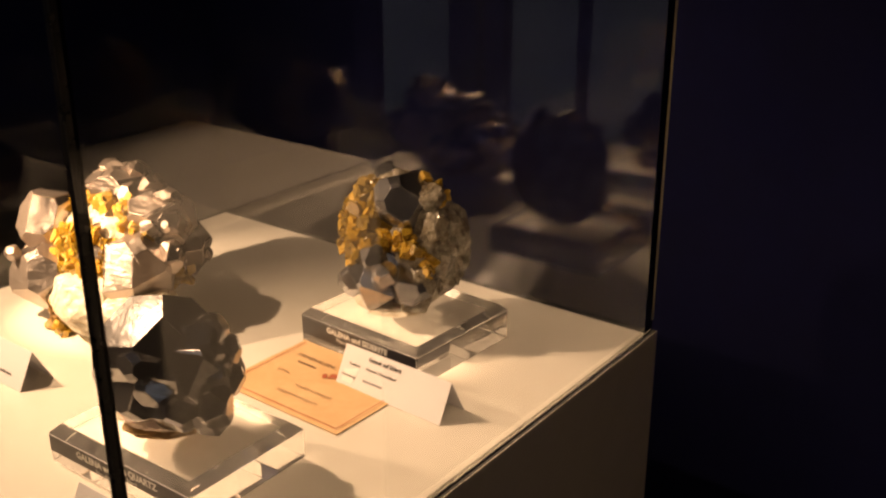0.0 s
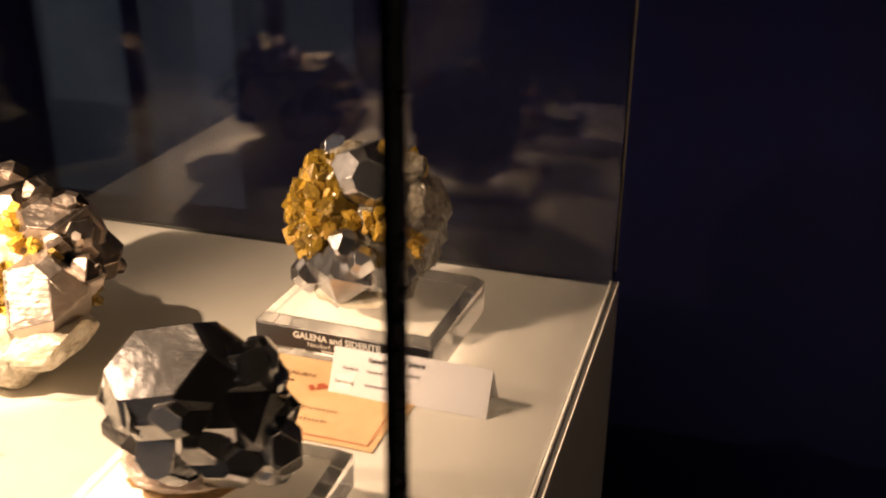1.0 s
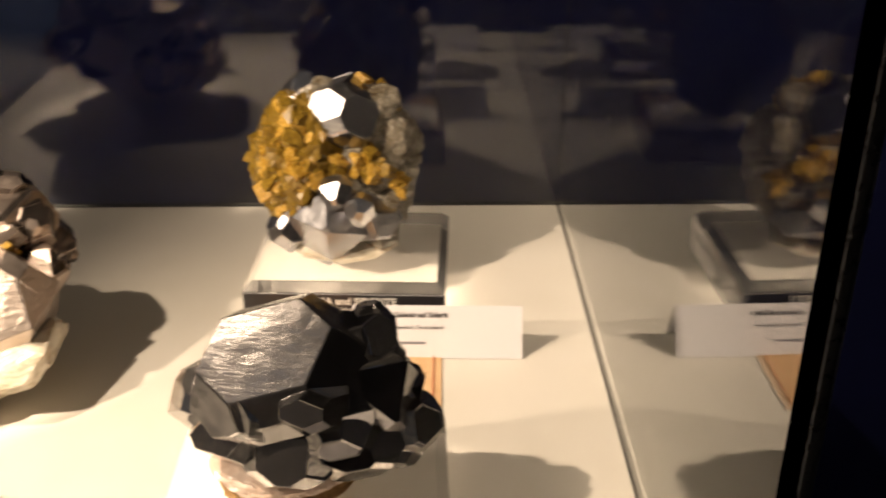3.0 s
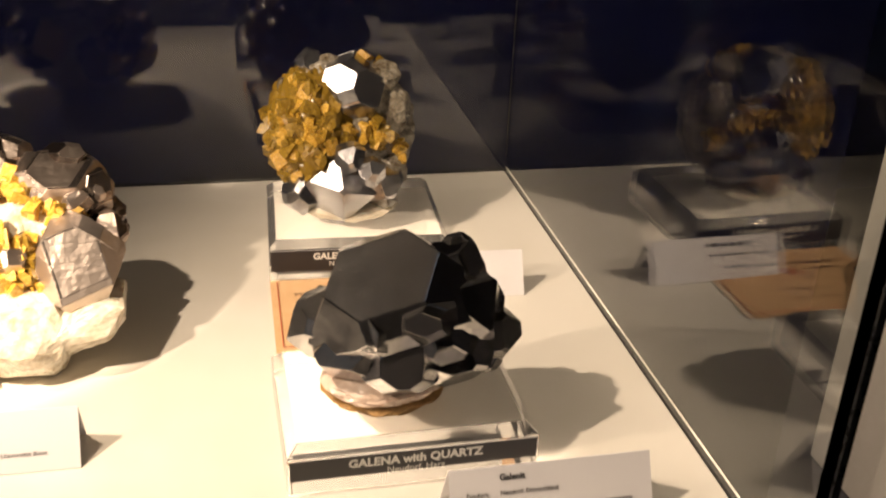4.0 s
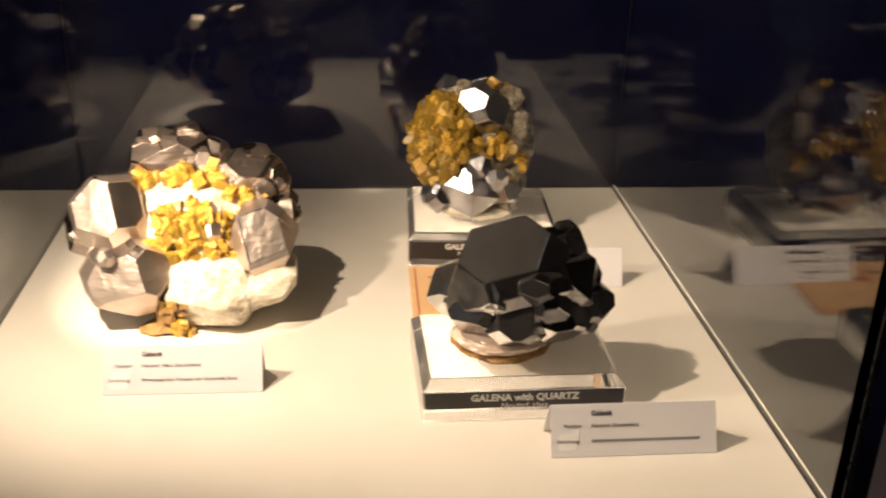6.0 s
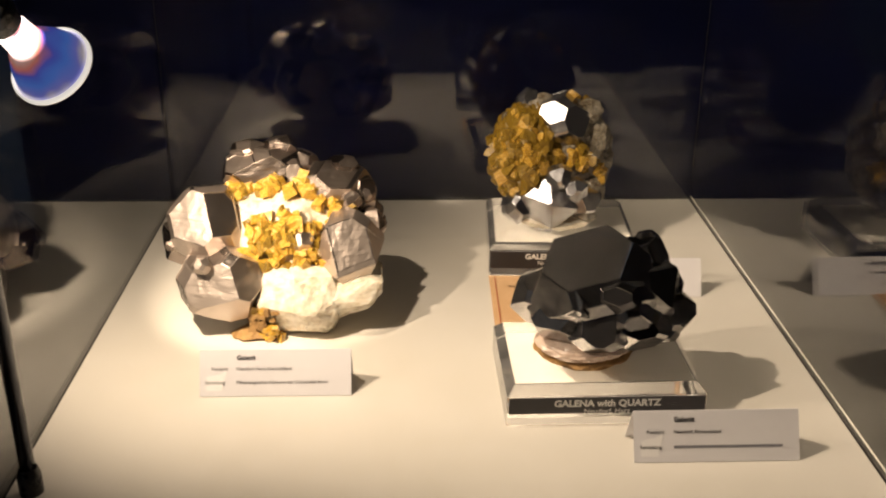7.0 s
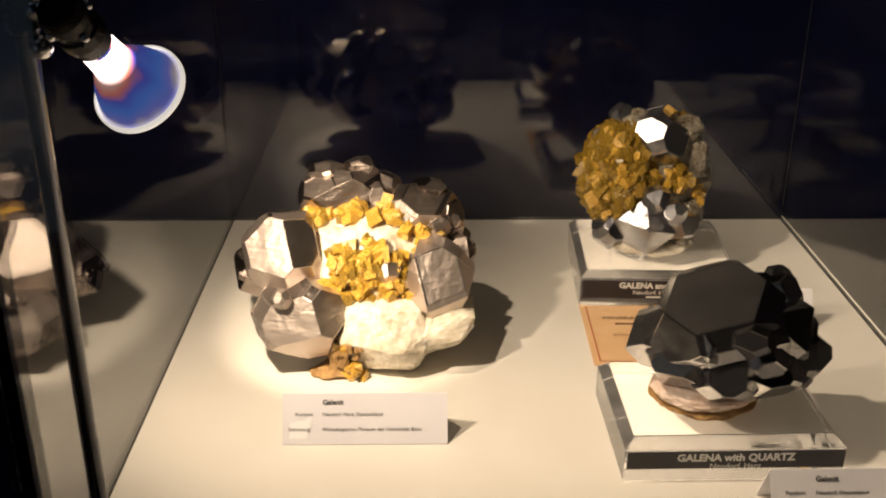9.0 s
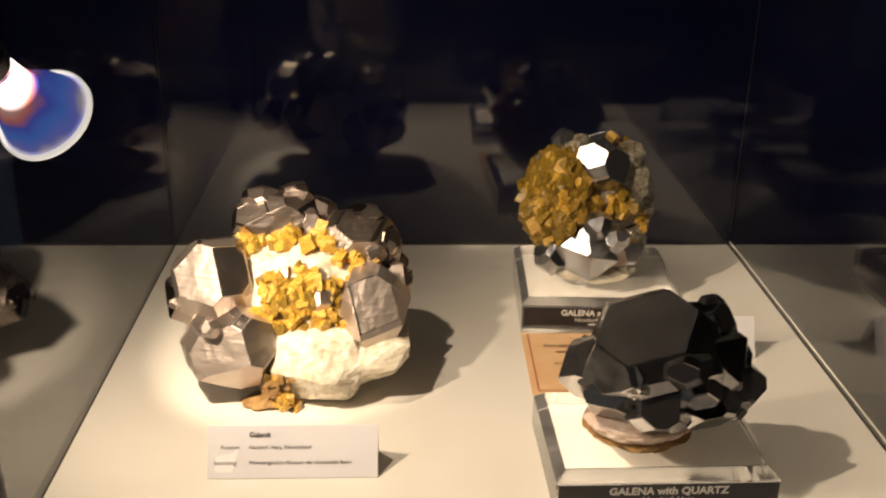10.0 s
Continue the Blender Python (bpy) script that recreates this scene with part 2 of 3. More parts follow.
def cuboctahedron(radius, octa, seed, uneven=0.11, edge=0.018, warp=1.0, cuts=4):
    """A galena crystal: octahedron faces cut by cube faces, unevenly grown, its edges a little rounded."""
    rnd = random.Random(seed)
    planes = []
    for ax in range(3):
        for s in (-1, 1):
            v = [0, 0, 0]
            v[ax] = s
            planes.append((tuple(v), 1 + rnd.uniform(-uneven, uneven)))
    for sx in (-1, 1):
        for sy in (-1, 1):
            for sz in (-1, 1):
                v = Vector((sx, sy, sz)).normalized()
                planes.append((tuple(v), octa * (1 + rnd.uniform(-uneven, uneven))))
    # narrow faces that cut some of the edges
    for a, b in ((0, 1), (0, 2), (1, 2)):
        for sa in (-1, 1):
            for sb in (-1, 1):
                if rnd.random() < 0.55:
                    v = [0, 0, 0]
                    v[a], v[b] = sa * 0.7071, sb * 0.7071
                    planes.append((tuple(v), octa * 1.085 * (1 + rnd.uniform(-0.05, 0.06))))
    for _ in range(cuts):
        v = Vector([rnd.gauss(0, 1) for _ in range(3)]).normalized()
        planes.append((tuple(v), octa * 1.07 + rnd.uniform(-0.03, 0.08)))
    pts = [Vector(p) for p in cut_form(planes)]
    k = radius / (sum(p.length for p in pts) / len(pts))
    bm = hull_of([p * k for p in pts])
    if radius > 0.008:
        # growth plates: some faces carry a thin raised or sunken terrace
        for f in bm.faces[:]:
            size = math.sqrt(f.calc_area())
            if size > radius * 0.45 and rnd.random() < 0.25:
                for _ in range(1):
                    bmesh.ops.inset_individual(bm, faces=[f], thickness=size * rnd.uniform(0.05, 0.11), depth=0)
                    c = f.calc_center_median()
                    off = Vector([rnd.uniform(-1, 1) for _ in range(3)]) * size * 0.10
                    off -= f.normal * off.dot(f.normal)
                    up = f.normal * radius * rnd.uniform(-0.022, 0.03)
                    for v in f.verts:
                        v.co += off + up
    bmesh.ops.bevel(bm, geom=bm.edges[:], offset=radius * edge * 0.6, segments=1, affect="EDGES", profile=0.5)
    layer = bm.faces.layers.float.new("facet")
    for f in bm.faces:
        f[layer] = rnd.random()
    if radius > 0.008:
        bmesh.ops.triangulate(bm, faces=bm.faces[:])
        for _ in range(3):
            long = [e for e in bm.edges if e.calc_length() > radius * 0.16]
            if not long:
                break
            bmesh.ops.subdivide_edges(bm, edges=long, cuts=1)
            bmesh.ops.triangulate(bm, faces=bm.faces[:])
        shift = Vector((seed * 0.37, seed * 0.11, 0))
        for v in bm.verts:
            q = v.co / radius + shift
            v.co += v.co.normalized() * radius * warp * (0.020 * noise.noise(q * 2.6) + 0.011 * noise.noise(q * 7.0))
    return bm


def chunk(centre, radii, count, seed, floor=0.0004):
    """A broken angular lump of quartz."""
    rnd = random.Random(seed)
    pts = []
    for _ in range(count):
        w = Vector([rnd.gauss(0, 1) for _ in range(3)]).normalized() * rnd.uniform(0.86, 1.08)
        p = Vector(centre) + Vector((w.x * radii[0], w.y * radii[1], w.z * radii[2]))
        p.z = max(p.z, floor)
        pts.append(p)
    bm = hull_of(pts)
    bmesh.ops.triangulate(bm, faces=bm.faces[:])
    bmesh.ops.subdivide_edges(bm, edges=bm.edges[:], cuts=5, use_grid_fill=True)
    for v in bm.verts:
        q = v.co * 160 + Vector((seed, 0, 0))
        v.co += (v.co - Vector(centre)).normalized() * (0.0013 * noise.noise(q) + 0.0008 * noise.noise(q * 2.7))
        v.co.z = max(v.co.z, floor)
    return bm


class Blob:
    """A rough body of rock round a centre."""

    def __init__(self, centre, radii, amp, freq, seed, floor=-1.0):
        self.c, self.r, self.amp, self.freq, self.floor = Vector(centre), Vector(radii), amp, freq, floor
        self.off = Vector((seed * 3.7, seed * 1.9, seed * 5.3))

    def at(self, way):
        w = Vector(way).normalized()
        q = w * self.freq + self.off
        k = 1 + self.amp * (noise.noise(q) + 0.5 * noise.noise(q * 2.3) + 0.28 * noise.noise(q * 5.1))
        k = round(k * 26) / 26 * 0.45 + k * 0.55
        p = self.c + Vector((w.x * self.r.x, w.y * self.r.y, w.z * self.r.z)) * k
        p.z = max(p.z, self.floor)
        return p

    def mesh(self, sub=5):
        bm = bmesh.new()
        bmesh.ops.create_icosphere(bm, subdivisions=sub, radius=1)
        for v in bm.verts:
            v.co = self.at(v.co)
        return bm

    def way(self, p):
        d = Vector(p) - self.c
        return Vector((d.x / self.r.x, d.y / self.r.y, d.z / self.r.z)).normalized()


BLADES = []
for k in range(5):
    rnd = random.Random(40 + k)
    pl = [((0.97, 0.24, 0), 1.0), ((-0.97, -0.24, 0), 1.0), ((0, 1, 0), 0.76), ((0, -1, 0), 0.76), ((0, 0.3, 0.95), 0.66), ((0, -0.3, -0.95), 0.66)]
    for _ in range(3):
        v = Vector([rnd.gauss(0, 1) for _ in range(3)]).normalized()
        pl.append((tuple(v), 0.92 + rnd.uniform(-0.05, 0.1)))
    BLADES.append([Vector(p) for p in cut_form(pl)])
BLADE_MESHES = {}


def blade_mesh(k, mat):
    if (k, mat.name) not in BLADE_MESHES:
        BLADE_MESHES[k, mat.name] = mesh_of("siderite_blade", hull_of(BLADES[k]), mat)
    return BLADE_MESHES[k, mat.name]


def strew(parent, blob, spots, count, size, mats, seed, lift=0.0):
    """Siderite blades grown on the blob round the given spots (place, spread in radians)."""
    rnd = random.Random(seed)
    for i in range(count):
        p, spread = spots[i % len(spots)]
        w = blob.way(p) + Vector([rnd.gauss(0, spread) for _ in range(3)])
        pos = blob.at(w) + (blob.at(w) - blob.c).normalized() * (lift + abs(rnd.gauss(0, 0.0016)) - 0.0008)
        s = size * rnd.uniform(0.55, 1.25)
        m = Matrix.LocRotScale(pos, Euler([rnd.uniform(0, 6.28) for _ in range(3)]), Vector((s, s, s)))
        part("siderite_blade", blade_mesh(rnd.randrange(5), mats[i % len(mats)]), None, parent, at=m)


def facing_turn(n, spin):
    """The turn that lays an octahedron face across n."""
    q = Vector((1, 1, 1)).normalized().rotation_difference(Vector(n).normalized())
    return Matrix.Rotation(radians(spin), 4, Vector(n).normalized()) @ q.to_matrix().to_4x4()


def crystals(parent, rows, mat, seed, buds=2, label="", warp=1.0, cuts=4):
    """Rows: centre, radius, the way a broad face looks, spin, octahedron distance, stretch."""
    rnd = random.Random(seed)
    for i, (c, r, n, spin, octa, stretch) in enumerate(rows):
        turn = Matrix.Diagonal((*stretch, 1)) @ facing_turn(n, spin)
        bm = cuboctahedron(r, octa, seed + i, warp=warp, cuts=cuts)
        bmesh.ops.transform(bm, matrix=turn, verts=bm.verts)
        part("galena_crystal", bm, mat, parent, label, at=pose(*c))
        for k in range(buds if r > 0.011 and c[2] < 0.095 else 0):
            w = Vector([rnd.gauss(0, 1) for _ in range(3)]).normalized()
            rr = r * rnd.uniform(0.20, 0.34)
            bud = cuboctahedron(rr, rnd.uniform(0.98, 1.12), seed * 7 + i * 10 + k, edge=0.03)
            tilt = Matrix.Rotation(rnd.uniform(-0.5, 0.5), 4, "X") @ Matrix.Rotation(rnd.uniform(-0.5, 0.5), 4, "Y") @ turn
            bmesh.ops.transform(bud, matrix=tilt, verts=bud.verts)
            part("galena_bud", bud, mat, parent, at=Matrix.Translation(Vector(c) + w * (r * 0.93 - rr * 0.45)))


# ---- the room ----


def slab(name, lo, hi, mat, label, category="wall"):
    return tagged(new(name, mesh_of(name, box(lo, hi), mat)), label, category, kind="structure")


GROUND = -0.95
slab("floor", (-3.2, -3.2, GROUND - 0.1), (3.2, 3.2, GROUND), M["carpet"], "dark carpeted floor of the dim exhibition room", "floor")
slab("ceiling", (-3.2, -3.2, 1.95), (3.2, 3.2, 2.05), M["dark_ceiling"], "dark ceiling of the dim exhibition room", "ceiling")
slab("wall_north", (-3.2, 2.0, GROUND), (3.2, 2.1, 1.95), M["navy"], "dark navy blue wall behind the showcase")
slab("wall_south", (-3.2, -3.2, GROUND), (3.2, -3.1, 1.95), M["navy"], "dark navy blue wall of the dim room")
slab("wall_west", (-3.2, -3.1, GROUND), (-3.1, 2.0, 1.95), M["navy"], "dark navy blue wall of the dim room")
slab("wall_east", (3.1, -3.1, GROUND), (3.2, 2.0, 1.95), M["navy"], "dark navy blue wall of the dim room")

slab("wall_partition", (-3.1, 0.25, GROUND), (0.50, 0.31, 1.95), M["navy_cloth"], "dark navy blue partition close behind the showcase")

# a glazed door to a daylit room, behind the visitors
door_m, nt, p = nodes_of("bluish_daylit_glass")
p.inputs["Base Color"].default_value = (0.05, 0.06, 0.07, 1)
p.inputs["Roughness"].default_value = 0.2
veil = noise_node(nt, 1.6, 3.0)
tone = ramp_node(nt, veil.outputs["Fac"], [(0.35, (0.16, 0.24, 0.36)), (0.65, (0.45, 0.58, 0.72))])
link(nt, tone.outputs["Color"], p.inputs["Emission Color"])
p.inputs["Emission Strength"].default_value = 0.28
door = thing("door_1", pose(-1.8, -3.098, GROUND), "dark framed glazed door with dim bluish daylight behind", "door", kind="structure")
for x0, x1 in ((-0.36, -0.03), (0.03, 0.36), (-1.10, -0.72)):
    part("pane", box((x0, 0.0, 0.05), (x1, 0.012, 2.05)), door_m, door)
for x0, x1 in ((-0.40, -0.361), (-0.029, 0.029), (0.361, 0.40)):
    part("frame", box((x0, 0.0, 0.0), (x1, 0.03, 2.08), 0.003, 1), M["black_metal"], door)

# dim bluish panels added overhead, out of view, as fill light
panel_m, nt, p = nodes_of("dim_blue_fill_glow")
p.inputs["Base Color"].default_value = (0.5, 0.5, 0.5, 1)
p.inputs["Emission Color"].default_value = (0.55, 0.72, 1.0, 1)
p.inputs["Emission Strength"].default_value = 0.40
for px, py in ((-1.2, -1.6), (1.0, -1.6), (-1.2, 0.9), (1.2, 1.0)):
    fill_panel = thing("added_fill_panel", pose(px, py, 1.95), "unseen dim bluish panel added to fill the room with light", "ceiling light", "ceiling light panels")
    part("frame", box((-0.32, -0.32, -0.03), (0.32, 0.32, -0.0005), 0.004, 1), M["black_metal"], fill_panel)
    part("glow_face", box((-0.30, -0.30, -0.034), (0.30, 0.30, -0.0303)), panel_m, fill_panel)

# ---- the showcase ----
W, D, T = 0.491, 0.481, 0.008           # inner width, inner depth, pane thickness
GAP, RIM = 0.0112, 0.0007
HEIGHT = 0.56

plinth = thing("plinth", pose(-W / 2, -D / 2, GROUND), "white painted square plinth with a black slot round its top", "plinth")
lift = -GROUND
hx, hy = W / 2, D / 2
part("top_panel", box((-hx, -hy, lift - 0.02), (hx, hy, lift), 0.0006, 2), M["paint"], plinth)
ox, oy = hx + GAP + RIM, hy + GAP + RIM
part("core", box((-ox + 0.012, -oy + 0.012, 0.0), (ox - 0.012, oy - 0.012, lift - 0.021)), M["slot"], plinth)
for lo, hi in (((-hx - GAP, -hy - GAP, lift - 0.02), (-hx, hy + GAP, lift - 0.0024)), ((hx, -hy - GAP, lift - 0.02), (hx + GAP, hy + GAP, lift - 0.0024)),
               ((-hx, -hy - GAP, lift - 0.02), (hx, -hy, lift - 0.0024)), ((-hx, hy, lift - 0.02), (hx, hy + GAP, lift - 0.0024))):
    part("gasket", box(lo, hi), M["slot"], plinth, "black rubber gasket in the slot")
# black colour keeps the lit rims of the left and back panels dark
for lo, hi, skin, what in (((-ox, -oy, 0), (-ox + RIM, oy, lift), "slot", "side panel coloured black to keep its lit rim dark"), ((ox - RIM, -oy, 0), (ox, oy, lift), "paint", ""),
                           ((-ox + RIM, -oy, 0), (ox - RIM, -oy + RIM, lift), "paint", ""), ((-ox + RIM, oy - RIM, 0), (ox - RIM, oy, lift), "slot", "side panel coloured black to keep its lit rim dark")):
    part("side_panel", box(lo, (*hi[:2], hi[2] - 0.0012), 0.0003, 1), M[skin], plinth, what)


def glass_hood(x0, x1, y0, y1, t, h):
    """Four bonded panes as one hollow shell."""
    bm = bmesh.new()
    ring = []
    for dx, z in ((t, 0.0), (t, h), (0.0, h), (0.0, 0.0)):
        ring.append([bm.verts.new(q) for q in ((x0 - dx, y0 - dx, z), (x1 + dx, y0 - dx, z), (x1 + dx, y1 + dx, z), (x0 - dx, y1 + dx, z))])
    for a, b in zip(ring, ring[1:] + ring[:1]):
        for i in range(4):
            k = (i + 1) % 4
            bm.faces.new((a[i], a[k], b[k], b[i]))
    return bm


case = thing("glass_case", pose(0, 0, -0.0022), "clear glass showcase cover with bonded edges", "glass case")
g0 = 0.0005
hood = part("pane_shell", glass_hood(-W - g0, g0, -D - g0, g0, T, HEIGHT), M["glass"], case)
hood.visible_shadow = False
lid = part("lid", box((-W - g0 - T, -D - g0 - T, HEIGHT + 0.0004), (g0 + T, g0 + T, HEIGHT + T), 0.0004, 1), M["glass"], case)
lid.visible_shadow = False

# translucent strips added to imitate light gathered in the rear glass edges
edge_glint_m, nt, p = nodes_of("edge_glint_strip")
thin = nt.nodes.new("ShaderNodeBsdfTranslucent")
thin.inputs["Color"].default_value = (0.20, 0.19, 0.155, 1)
link(nt, thin.outputs[0], nt.nodes["Material Output"].inputs["Surface"])
for sx in (-W - g0 - T - 0.0007, g0 + T + 0.0001):
    part("edge_glint", box((sx, g0 + T - 0.0022, 0.012), (sx + 0.0006, g0 + T, HEIGHT)), edge_glint_m, case, "translucent strip added for the glow of light in the glass edge")

# black posts stand in for the dark refraction at the front corners
for sx in (-W - g0 - T + 0.0004, g0 + T - 0.0034):
    part("corner_dark_post", box((sx, -D - g0 - T + 0.0004, 0.001), (sx + 0.0030, -D - g0 - T + 0.0034, HEIGHT - 0.001)), M["black_metal"], case, "black post added for the dark refraction in the glass corner")

# a second white plinth stands beside it
side_plinth = thing("plinth", pose(1.165, 0.455, GROUND), "lower plain white painted plinth beside the showcase", "plinth")
part("body", box((-0.26, -0.26, 0.0), (0.26, 0.26, 0.75), 0.002, 2), M["paint"], side_plinth)
part("top_panel", box((-0.252, -0.252, 0.75), (0.252, 0.252, 0.77), 0.0012, 2), M["paint"], side_plinth)

# spotlight added out of view to brighten that plinth
spotlight = thing("added_spotlight", pose(0.25, 0.62, 1.95), "black spotlight added unseen to brighten the second plinth", "spotlight")
down = along(Vector((0, 0, -0.06)), Vector((0.66, -0.03, -2.45)))
part("mount", lathe([(0, -0.02), (0.03, -0.02), (0.03, -0.0005), (0, -0.0005)], 32), M["black_metal"], spotlight)
part("can", lathe([(0, -0.035), (0.024, -0.035), (0.030, 0.0), (0.030, 0.06), (0.027, 0.06), (0.027, 0.02), (0, 0.015)], 32), M["black_metal"], spotlight, at=down)
spot("added_spot_beam", Vector((0.25, 0.62, 1.89)) + 0.055 * Vector((0.26, -0.012, -0.965)), Vector((0.91, 0.59, -0.50)), 360.0, 30, 0.6, 0.02)

# ---- acrylic bases ----


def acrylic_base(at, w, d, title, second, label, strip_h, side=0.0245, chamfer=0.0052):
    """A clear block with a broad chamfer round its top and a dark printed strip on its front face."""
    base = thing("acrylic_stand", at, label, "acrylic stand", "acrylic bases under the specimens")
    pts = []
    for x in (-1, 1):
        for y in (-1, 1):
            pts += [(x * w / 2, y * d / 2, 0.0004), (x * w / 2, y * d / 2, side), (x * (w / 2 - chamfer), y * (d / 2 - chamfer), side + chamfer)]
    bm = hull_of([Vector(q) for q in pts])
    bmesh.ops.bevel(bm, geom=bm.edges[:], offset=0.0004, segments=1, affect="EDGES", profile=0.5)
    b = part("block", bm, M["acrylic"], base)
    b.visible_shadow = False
    hi, lo = side - 0.0006, side - 0.0006 - strip_h
    part("label_backing", box((-w / 2 + 0.0012, -d / 2 - 0.0004, lo), (w / 2 - 0.0012, -d / 2 - 0.0001, hi)), M["card"], base, "white back of the printed strip")
    s = part("label_strip", box((-w / 2 + 0.0012, -d / 2 - 0.0008, lo), (w / 2 - 0.0012, -d / 2 - 0.00045, hi)), M["strip"], base, "dark strip with pale printed words")
    y = -d / 2 - 0.0010
    lettering("title", title, 0.0064, M["strip_print"], s, pose(0, y, hi - 0.0062, 90), "CENTER", bold=0.00022)
    if second:
        lettering("second_line", second, 0.0048, M["strip_print"], s, pose(0, y, hi - 0.0112, 90), "CENTER")
    if strip_h > 0.014:
        part("print_line", box((-0.011, y, hi - 0.0139), (0.011, y + 0.0001, hi - 0.0127)), M["strip_print"], s)
    return base


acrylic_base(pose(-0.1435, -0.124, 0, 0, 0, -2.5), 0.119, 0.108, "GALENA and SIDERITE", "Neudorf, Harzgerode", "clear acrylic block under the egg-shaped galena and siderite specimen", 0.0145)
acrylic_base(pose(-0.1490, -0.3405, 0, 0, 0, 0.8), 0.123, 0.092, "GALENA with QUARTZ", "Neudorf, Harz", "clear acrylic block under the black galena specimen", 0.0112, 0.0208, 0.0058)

# ---- name cards ----


def name_card(left, right, lines, label, height=0.0265, lean=0.0135):
    """A folded tent card; lines: (x, up, size, words or width of a bar)."""
    a, b = Vector(left), Vector(right)
    w = (b - a).length
    turn = math.degrees(math.atan2(b.y - a.y, b.x - a.x))
    card = thing("name_card", pose(a.x, a.y, 0.0004, 0, 0, turn), label, "name card", "folded name cards before the specimens")
    tilt = math.degrees(math.atan2(lean, height))
    slope = math.hypot(lean, height)
    bm = box((0, 0, 0), (w, 0.0004, slope))
    front = part("front_leaf", bm, M["card"], card, at=pose(0, 0, 0, -tilt))
    bm = box((0, -0.0004, 0), (w, 0, slope))
    part("back_leaf", bm, M["card"], card, at=pose(0, 2 * lean + 0.0004, 0, tilt))
    for x, up, size, what in lines:
        if isinstance(what, str):
            lettering("words", what, size, M["ink"], front, pose(x, -0.0002, up, 90), bold=0.00012 if size > 0.004 else 0.0)
        else:
            part("print_line", box((x, -0.0002, up), (x + what, -0.0001, up + size * 0.7)), M["grey_ink"], front)
    # flat patch paler than the card
    bm = bmesh.new()
    vs = [bm.verts.new(p) for p in ((0.004, -0.00012, 0.0035), (0.014, -0.00012, 0.0035), (0.0175, -0.00012, 0.0165), (0.0125, -0.00012, 0.014), (0.0045, -0.00012, 0.0125))]
    bm.faces.new(vs)
    part("pale_mark", bmesh_thick(bm, 0.00008), M["card_patch"], front)
    return card


def bmesh_thick(bm, t):
    ret = bmesh.ops.extrude_face_region(bm, geom=bm.faces[:])
    for v in [e for e in ret["geom"] if isinstance(e, bmesh.types.BMVert)]:
        v.co.y += t
    return bm


name_card((-0.4035, -0.350, 0), (-0.3065, -0.350, 0), [(0.0235, 0.0232, 0.0042, "Galenit"), (0.0075, 0.0165, 0.0031, "Fundort:"), (0.0235, 0.0165, 0.0031, "Neudorf, Harz, Deutschland"),
          (0.0035, 0.0078, 0.0031, "Sammlung:"), (0.0235, 0.0078, 0.0031, "Mineralogisches Museum der Universität Bonn")], "white folded name card for the large galena specimen")
name_card((-0.1395, -0.2095, 0), (-0.0432, -0.212, 0), [(0.0235, 0.0232, 0.0042, "Galenit auf Siderit"), (0.0075, 0.0165, 0.0031, "Fundort:"), (0.0235, 0.0165, 0.0031, "Neudorf, Deutschland"),
          (0.0035, 0.0078, 0.0031, "Sammlung:"), (0.0235, 0.0080, 0.0020, 0.018)], "white folded name card for the galena on siderite")
name_card((-0.1387, -0.427, 0), (-0.0412, -0.4262, 0), [(0.0235, 0.0232, 0.0042, "Galenit"), (0.0075, 0.0165, 0.0031, "Fundort:"), (0.0235, 0.0165, 0.0031, "Neudorf, Deutschland"),
          (0.0035, 0.0078, 0.0031, "Sammlung:"), (0.0235, 0.0080, 0.0022, 0.064)], "white folded name card for the black galena specimen")

# ---- old collector's label ----
sheet = thing("old_paper_label", pose(-0.1475, -0.217, 0.0003, 0, 0, -1.0), "old orange paper label with faded print and brown handwriting", "paper label")
bm = bmesh.new()
bmesh.ops.create_grid(bm, x_segments=24, y_segments=16, size=0.5)
for v in bm.verts:
    v.co = Vector((v.co.x * 0.117, v.co.y * 0.090, 0.0006 + 0.0005 * noise.noise(v.co * 3.0)))
ret = bmesh.ops.extrude_face_region(bm, geom=bm.faces[:])
for v in [e for e in ret["geom"] if isinstance(e, bmesh.types.BMVert)]:
    v.co.z += 0.0003
paper = part("paper", bm, M["old_paper"], sheet)


def stroke(points, width, mat, name="ink_stroke"):
    """A flat line of ink through points on the sheet."""
    bm = bmesh.new()
    for (ax, ay), (bx, by) in zip(points, points[1:]):
        n = Vector((by - ay, ax - bx)).normalized() * width / 2
        vs = [bm.verts.new((q[0] + k * n.x, q[1] + k * n.y, 0.0016)) for q, k in (((ax, ay), 1), ((bx, by), 1), ((bx, by), -1), ((ax, ay), -1))]
        bm.faces.new(vs)
    return part(name, bm, mat, paper)


lettering("heading", "MINERALIEN", 0.0056, M["paper_ink"], paper, pose(-0.0440, 0.0200, 0.0016), width=0.036)
part("print_line", box((-0.036, 0.0125, 0.0012), (-0.018, 0.0140, 0.0016)), M["paper_ink"], paper)
stroke([(-0.054, 0.040), (-0.054, -0.0405), (0.054, -0.0405), (0.054, 0.040)], 0.0007, M["paper_red"], "border_line")
rnd = random.Random(5)
